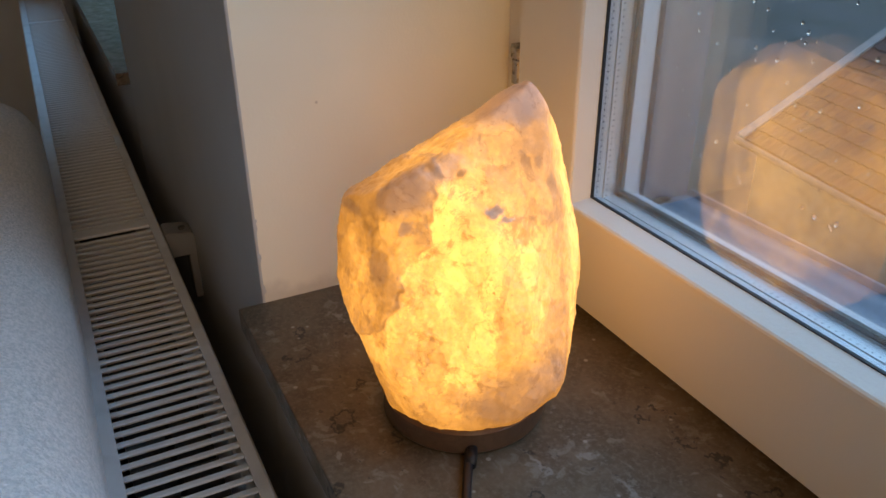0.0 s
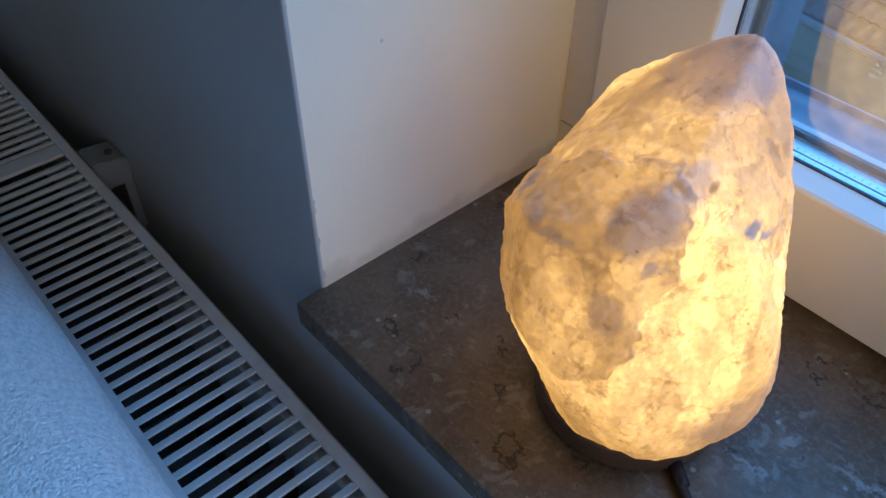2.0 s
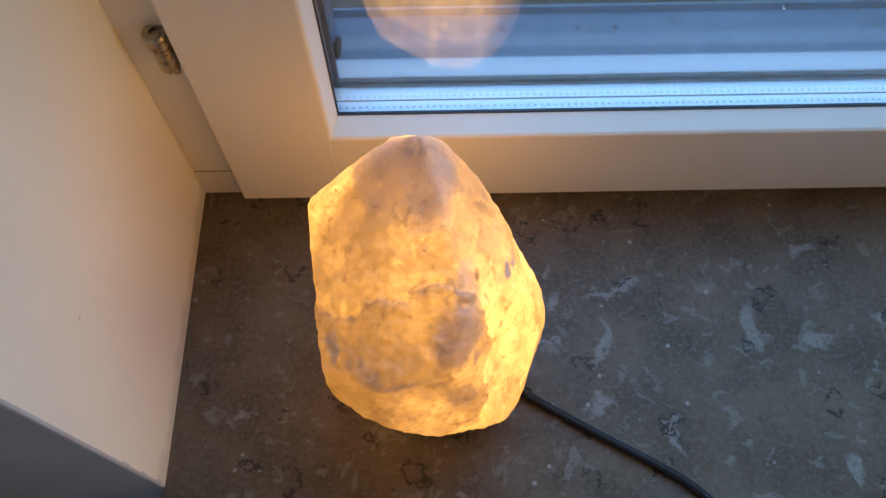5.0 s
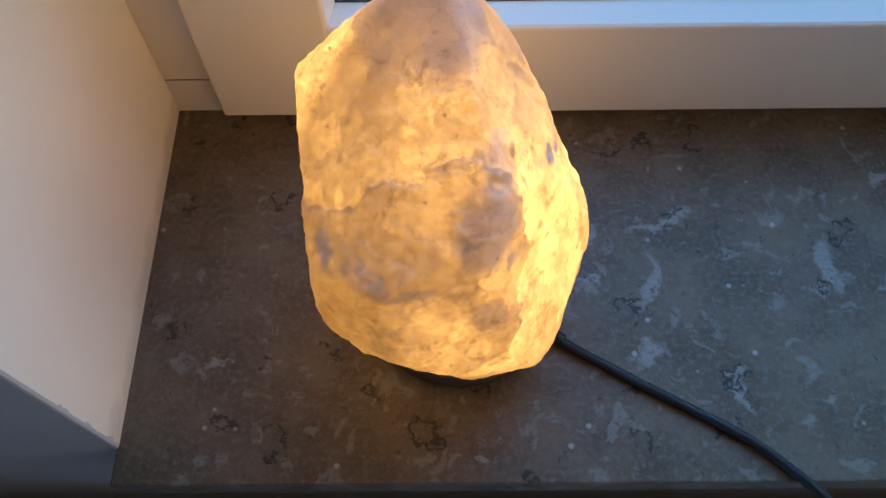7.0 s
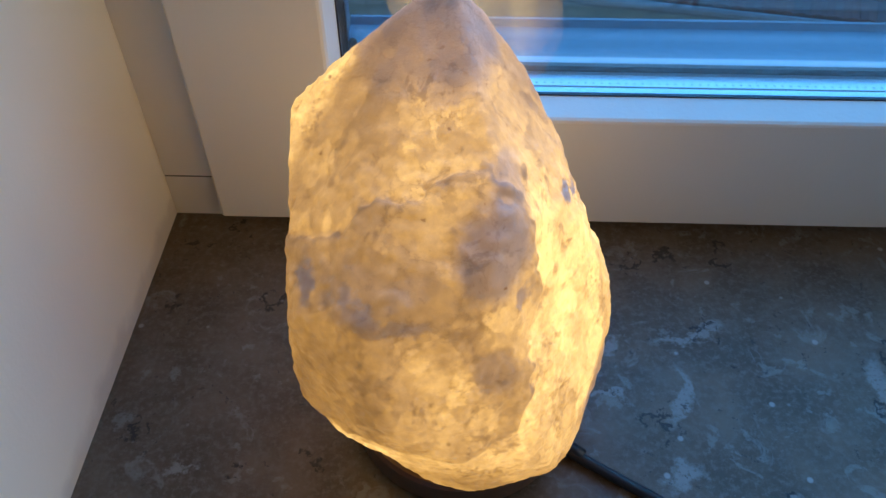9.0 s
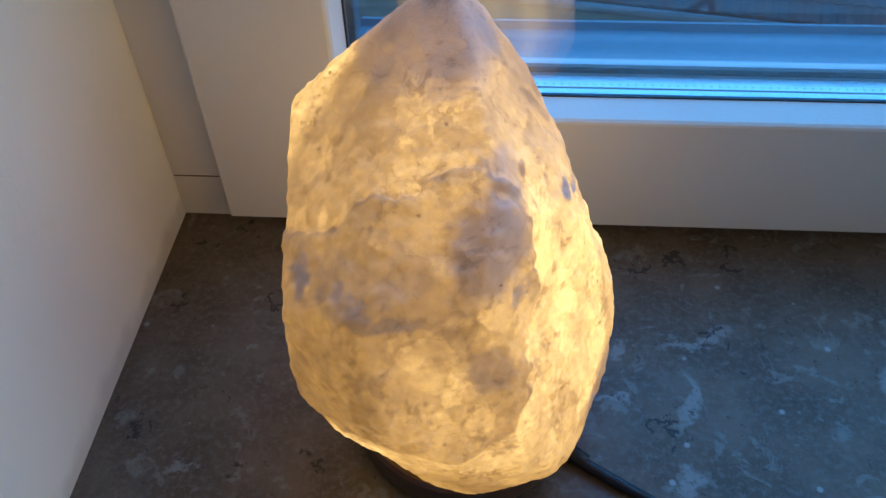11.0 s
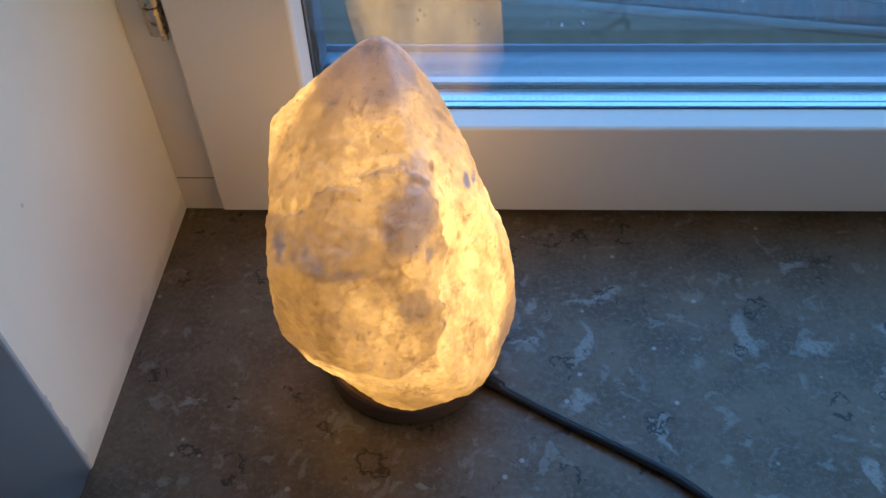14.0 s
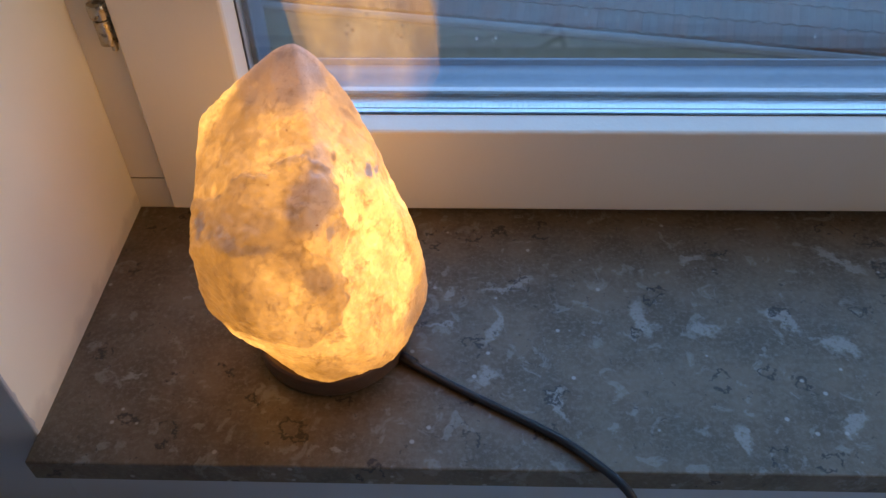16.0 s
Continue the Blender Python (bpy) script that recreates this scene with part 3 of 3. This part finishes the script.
# wall bracket that holds the radiator
bracket = thing("radiator_bracket", "grey metal wall bracket holding the radiator", "bracket", (-0.36, 0.02, -0.120))
web = [(-0.0335, 0.0370), (-0.0280, 0.0375), (-0.0160, 0.0350), (-0.0060, 0.0345), (-0.0020, 0.0325), (0.0004, 0.0280), (0.0004, 0.0100), (-0.0080, 0.0040), (-0.0335, 0.0040)]
arm = prism(web, lambda y, z, x: (x, y, z), -0.020, 0.016)
bmesh.ops.bevel(arm, geom=arm.edges[:], offset=0.0015, segments=2, affect="EDGES")
part("arm", arm, STEEL, bracket)
part("bolt", lathe([(0.0035, 0.0), (0.0040, 0.0008), (0.0040, 0.0030), (0.0030, 0.0036)], 12, at=(0.002, -0.012, 0.0346)), FIN, bracket, "dark bolt head")
part("wall_plate", box(-0.012, 0.012, -0.009, 0.0006, -0.06, 0.0095, bevel=0.002), STEEL, bracket)

# ---- sofa back beside the radiator ----
bm = box(-0.66, 1.3, -0.46, -0.123, FLOOR_Z + 0.08, 0.042, bevel=0.07, seg=6)
bmesh.ops.subdivide_edges(bm, edges=[e for e in bm.edges if e.calc_length() > 0.2], cuts=24, use_grid_fill=True)
for v in bm.verts:
    v.co.z += 0.006 * noise.noise(v.co * 6.0)
    v.co.y += 0.003 * noise.noise(v.co * 5.0 + Vector((3, 1, 7)))
sofa = thing("sofa", "pale speckled boucle sofa with a rounded back", "sofa", (0.3, -0.28, FLOOR_Z))
bmesh.ops.transform(bm, matrix=Matrix.Translation((-0.3, 0.28, -FLOOR_Z)), verts=bm.verts[:])
part("backrest", bm, BOUCLE, sofa, smooth=True)
part("seat", box(-0.90, 0.98, -0.78, -0.19, 0.08, 0.42, bevel=0.05, seg=4), BOUCLE, sofa, smooth=True)
for sx_ in (-0.85, 0.9):
    for sy_ in (-0.7, 0.08):
        part("leg", lathe([(0.014, 0), (0.022, 0.085)], 20, at=(sx_, sy_, 0)), WOOD, sofa, "dark wooden leg")

# ---- salt lamp ----
BASE = Vector((0.188, 0.108, 0.0))
CORE = Vector((0.178, 0.085, 0.095))
lamp = thing("salt_lamp", "glowing orange rock salt lamp on a dark wooden foot", "lamp", BASE)
foot = part("foot", lathe([(0.049, 0.0), (0.0530, 0.0006), (0.0545, 0.003), (0.0545, 0.0165), (0.0530, 0.0185), (0.050, 0.0190), (0.046, 0.0150)], 96), WOOD, lamp, "turned dark brown wooden foot", smooth=False)
part("felt_pad", lathe([(0.046, 0.0001), (0.0478, 0.0002), (0.0478, 0.0008), (0.040, 0.0010)], 48), RUBBER, foot)
# split faces of the crystal: way it faces, its rise (degrees) and distance from the core (mm)
CLEFTS = [
    (-77, 9, 44.9), (29, 13, 79.4), (-169, 3, 57.2), (-29, -68, 86.5), (-152, 48, 71.9), (49, -1, 91.3), (-21, 0, 62.8), (-137, -29, 57.1), (173, -12, 52.3), (-79, -15, 54.2), (18, -32, 100.6),
    (1, 23, 70.0), (51, 14, 90.7), (-123, -3, 49.6), (-105, -17, 48.9), (-61, -56, 82.0), (-112, 10, 54.9), (4, 4, 76.7), (-6, -38, 96.9), (-39, -8, 66.1), (91, 35, 125.0), (139, 40, 115.1),
    (120, 9, 94.6), (129, -11, 90.7), (69, -65, 97.9), (121, -45, 86.3), (179, -45, 78.9), (-121, 59, 71.2), (-8, 42, 76.1), (-34, 14, 49.0)]
fn = np.array([(math.cos(radians(a)) * math.cos(radians(e)), math.sin(radians(a)) * math.cos(radians(e)), math.sin(radians(e))) for a, e, d in CLEFTS])
fd = np.array([d / 1000 for a, e, d in CLEFTS])
bm = bmesh.new()
bmesh.ops.create_icosphere(bm, subdivisions=7, radius=1.0)
verts = bm.verts[:]
dirs = np.array([v.co[:] for v in verts])
dirs /= np.linalg.norm(dirs, axis=1)[:, None]
cosine = dirs @ fn.T
ratio = np.where(cosine > 0.02, fd / np.maximum(cosine, 0.02), 1.0)
nearest = ratio.min(axis=1)
SOFT = 600.0
radius = nearest - np.log(np.exp(-SOFT * np.clip(ratio - nearest[:, None], 0, 0.2)).sum(axis=1)) / SOFT + 0.0015
skins = []
for v, d, r in zip(verts, dirs, radius):
    q = CORE + Vector(d) * float(r)
    rag = 0.0045 * noise.noise(q * 60) + 0.003 * noise.noise(q * 150 + Vector((4, 2, 9)))
    # the slab of salt laid over the room side: its outline is uneven, its rim steep
    top = min(max(0.049 + 0.45 * (q.x - 0.169), 0.033), 0.064)
    bend = 3.2 if q.z < 0.126 else 3.5
    ex, ez = (q.x - 0.166 + rag) / 0.0480, (q.z - 0.126 + rag) / (0.0490 if q.z < 0.126 else top)
    inside = 1.0 - (abs(ex) ** bend + abs(ez) ** bend) ** (1 / bend)
    s = min(max(inside / 0.05 + 0.5, 0.0), 1.0) if q.y < 0.11 else 0.0
    s *= min(max((0.11 - q.y) / 0.02, 0.0), 1.0)
    rough = 0.0011 * noise.fractal(q * 38, 0.7, 2.1, 6) + 0.0007 * noise.noise(q * 260) + 0.0007 * (noise.voronoi(q * 60)[0][0] - 0.35) + 0.0007 * abs(noise.noise(q * 150 + Vector((1, 8, 3))))
    step = 0.0018 * math.floor(4 * (noise.noise(Vector((q.x * 26, q.y * 26, q.z * 15)) + Vector((7, 7, 1)) + 0.22 * noise.noise_vector(q * 120)) + 0.5)) / 4 - 0.0008
    r2 = float(r) + rough + step + 0.0024 * s - 0.0014
    v.co = CORE + Vector(d) * r2 - BASE
    v.co.z = max(v.co.z, 0.0142)
    skins.append(s)
rock = part("crystal", bm, SALT, lamp, "translucent orange-white rock salt crystal lit from inside", smooth=True)
rock.data.attributes.new("skin", "FLOAT", "POINT").data.foreach_set("value", skins)

# ---- lamp cable ----
def spline(keys, n=14):
    out = []
    q = [keys[0], *keys, keys[-1]]
    for i in range(1, len(q) - 2):
        a, b, c, d = (Vector(w) for w in q[i - 1:i + 3])
        for j in range(n):
            t = j / n
            out.append(0.5 * (2 * b + (c - a) * t + (2 * a - 5 * b + 4 * c - d) * t * t + (3 * b - a - 3 * c + d) * t ** 3))
    return out + [Vector(keys[-1])]


cable = thing("lamp_cable", "black round lamp cable lying over the stone sill", "cable", (0.24, 0.084, 0.0))
CABLE_KEYS = [(0.236, 0.087, 0.0055), (0.244, 0.0813, 0.0042), (0.2815, 0.0590, 0.0033), (0.3165, 0.0392, 0.0033), (0.334, 0.0292, 0.0033), (0.350, 0.0190, 0.0033), (0.3662, 0.0050, 0.0036), (0.3785, -0.0072, 0.0040), (0.3865, -0.0158, 0.0010), (0.391, -0.0195, -0.010), (0.394, -0.0205, -0.035), (0.396, -0.020, -0.12), (0.40, -0.0150, -0.5), (0.42, -0.010, FLOOR_Z + 0.004)]
b = tube([Vector(q) - Vector((0.24, 0.084, 0.0)) for q in spline(CABLE_KEYS)], 0.0029, 14)
part("sheath", b, CABLE, cable, smooth=True)
part("strain_relief", tube([(-0.0040, 0.0040, 0.0057), (0.0035, -0.0005, 0.0046), (0.0085, -0.0040, 0.0039)], 0.0037, 14), CABLE, cable, smooth=True)

# ---- outside ----
tagged(part("ground", box(-400, 400, -400, 700, -18.2, -17.66), GROUND), "dark wet ground of the yard far below", "ground", kind="structure")

house = thing("house", "neighbouring house with pale green render and brown tiled roof", "house", (-13.2, 15.36, -17.655))
house.rotation_euler = (0, 0, math.atan2(-0.183, 1.0))
EAVE, LONG, DEEP, RISE = 11.0, 42.0, 9.0, 0.62
prof = [(0.35, 0.0), (0.35, EAVE - 0.15), (DEEP, EAVE - 0.15 + (DEEP - 0.35) * RISE), (2 * DEEP - 0.35, EAVE - 0.15), (2 * DEEP - 0.35, 0.0)]
part("wall", prism(prof, lambda y, z, s: (s, y, z), 0.3, LONG), PLASTER, house)
roof = part("roof", prism([(0, EAVE), (DEEP, EAVE + DEEP * RISE), (2 * DEEP, EAVE), (2 * DEEP, EAVE - 0.14), (DEEP, EAVE + DEEP * RISE - 0.14), (0, EAVE - 0.14)], lambda y, z, s: (s, y, z), 0.0, LONG), TILE, house)
b = tube([(-0.1, -0.07, EAVE - 0.06), (LONG, -0.07, EAVE - 0.06)], 0.09, 10)
part("gutter", b, ZINC, house, "light zinc gutter")
slope = math.hypot(1, RISE)
part("verge", prism([(-0.16, -0.10), (-0.16, 0.10), (0.12, 0.10), (0.12, -0.10)], lambda x, h, s: (x, s, EAVE + s * RISE + h), 0.0, DEEP), VERGE, house, "white painted verge board")
# rows of tiles: long laths of overlapping pieces
bm = bmesh.new()
for r in range(30):
    y0 = r * 0.33
    if y0 > DEEP - 0.4:
        break
    for c in range(int((LONG - 18) / 0.26)):
        x0 = 0.12 + c * 0.26
        vs = [bm.verts.new((x0 + dx, y0 + dy, EAVE + (y0 + dy) * RISE + dz)) for dx, dy, dz in ((0.004, 0, 0.055), (0.13, 0, 0.085), (0.256, 0, 0.055), (0.256, 0.36, 0.02), (0.13, 0.36, 0.05), (0.004, 0.36, 0.02), (0.004, 0, 0.01), (0.256, 0, 0.01))]
        bm.faces.new((vs[0], vs[1], vs[4], vs[5])), bm.faces.new((vs[1], vs[2], vs[3], vs[4])), bm.faces.new((vs[6], vs[7], vs[2], vs[1], vs[0]))
tagged(part("roof_tiles", bm, TILE, roof), kind="stuff")


def house_window(x, z, w, h, mat, mullion):
    f = part("window", box(x - w / 2 - 0.06, x + w / 2 + 0.06, 0.27, 0.36, z - 0.06, z + h + 0.06, bevel=0.01), ZINC, house)
    n = 2 if mullion else 1
    for i in range(n):
        a = x - w / 2 + i * w / n + 0.03
        part("pane", box(a, a + w / n - 0.06, 0.262, 0.30, z, z + h), mat, f)
    part("sill", box(x - w / 2 - 0.12, x + w / 2 + 0.12, 0.18, 0.36, z - 0.12, z - 0.062, bevel=0.01), ZINC, f)


for i in range(11):
    x = 1.3 + i * 2.6
    house_window(x, EAVE - (4.6 if i % 2 else 5.6), 1.05, 0.66 if i % 2 else 2.3, DARKPANE if i % 2 else BLIND, True)
    house_window(x + 0.2, EAVE - 9.3, 1.15, 1.6, DARKPANE if i % 3 else BLIND, True)
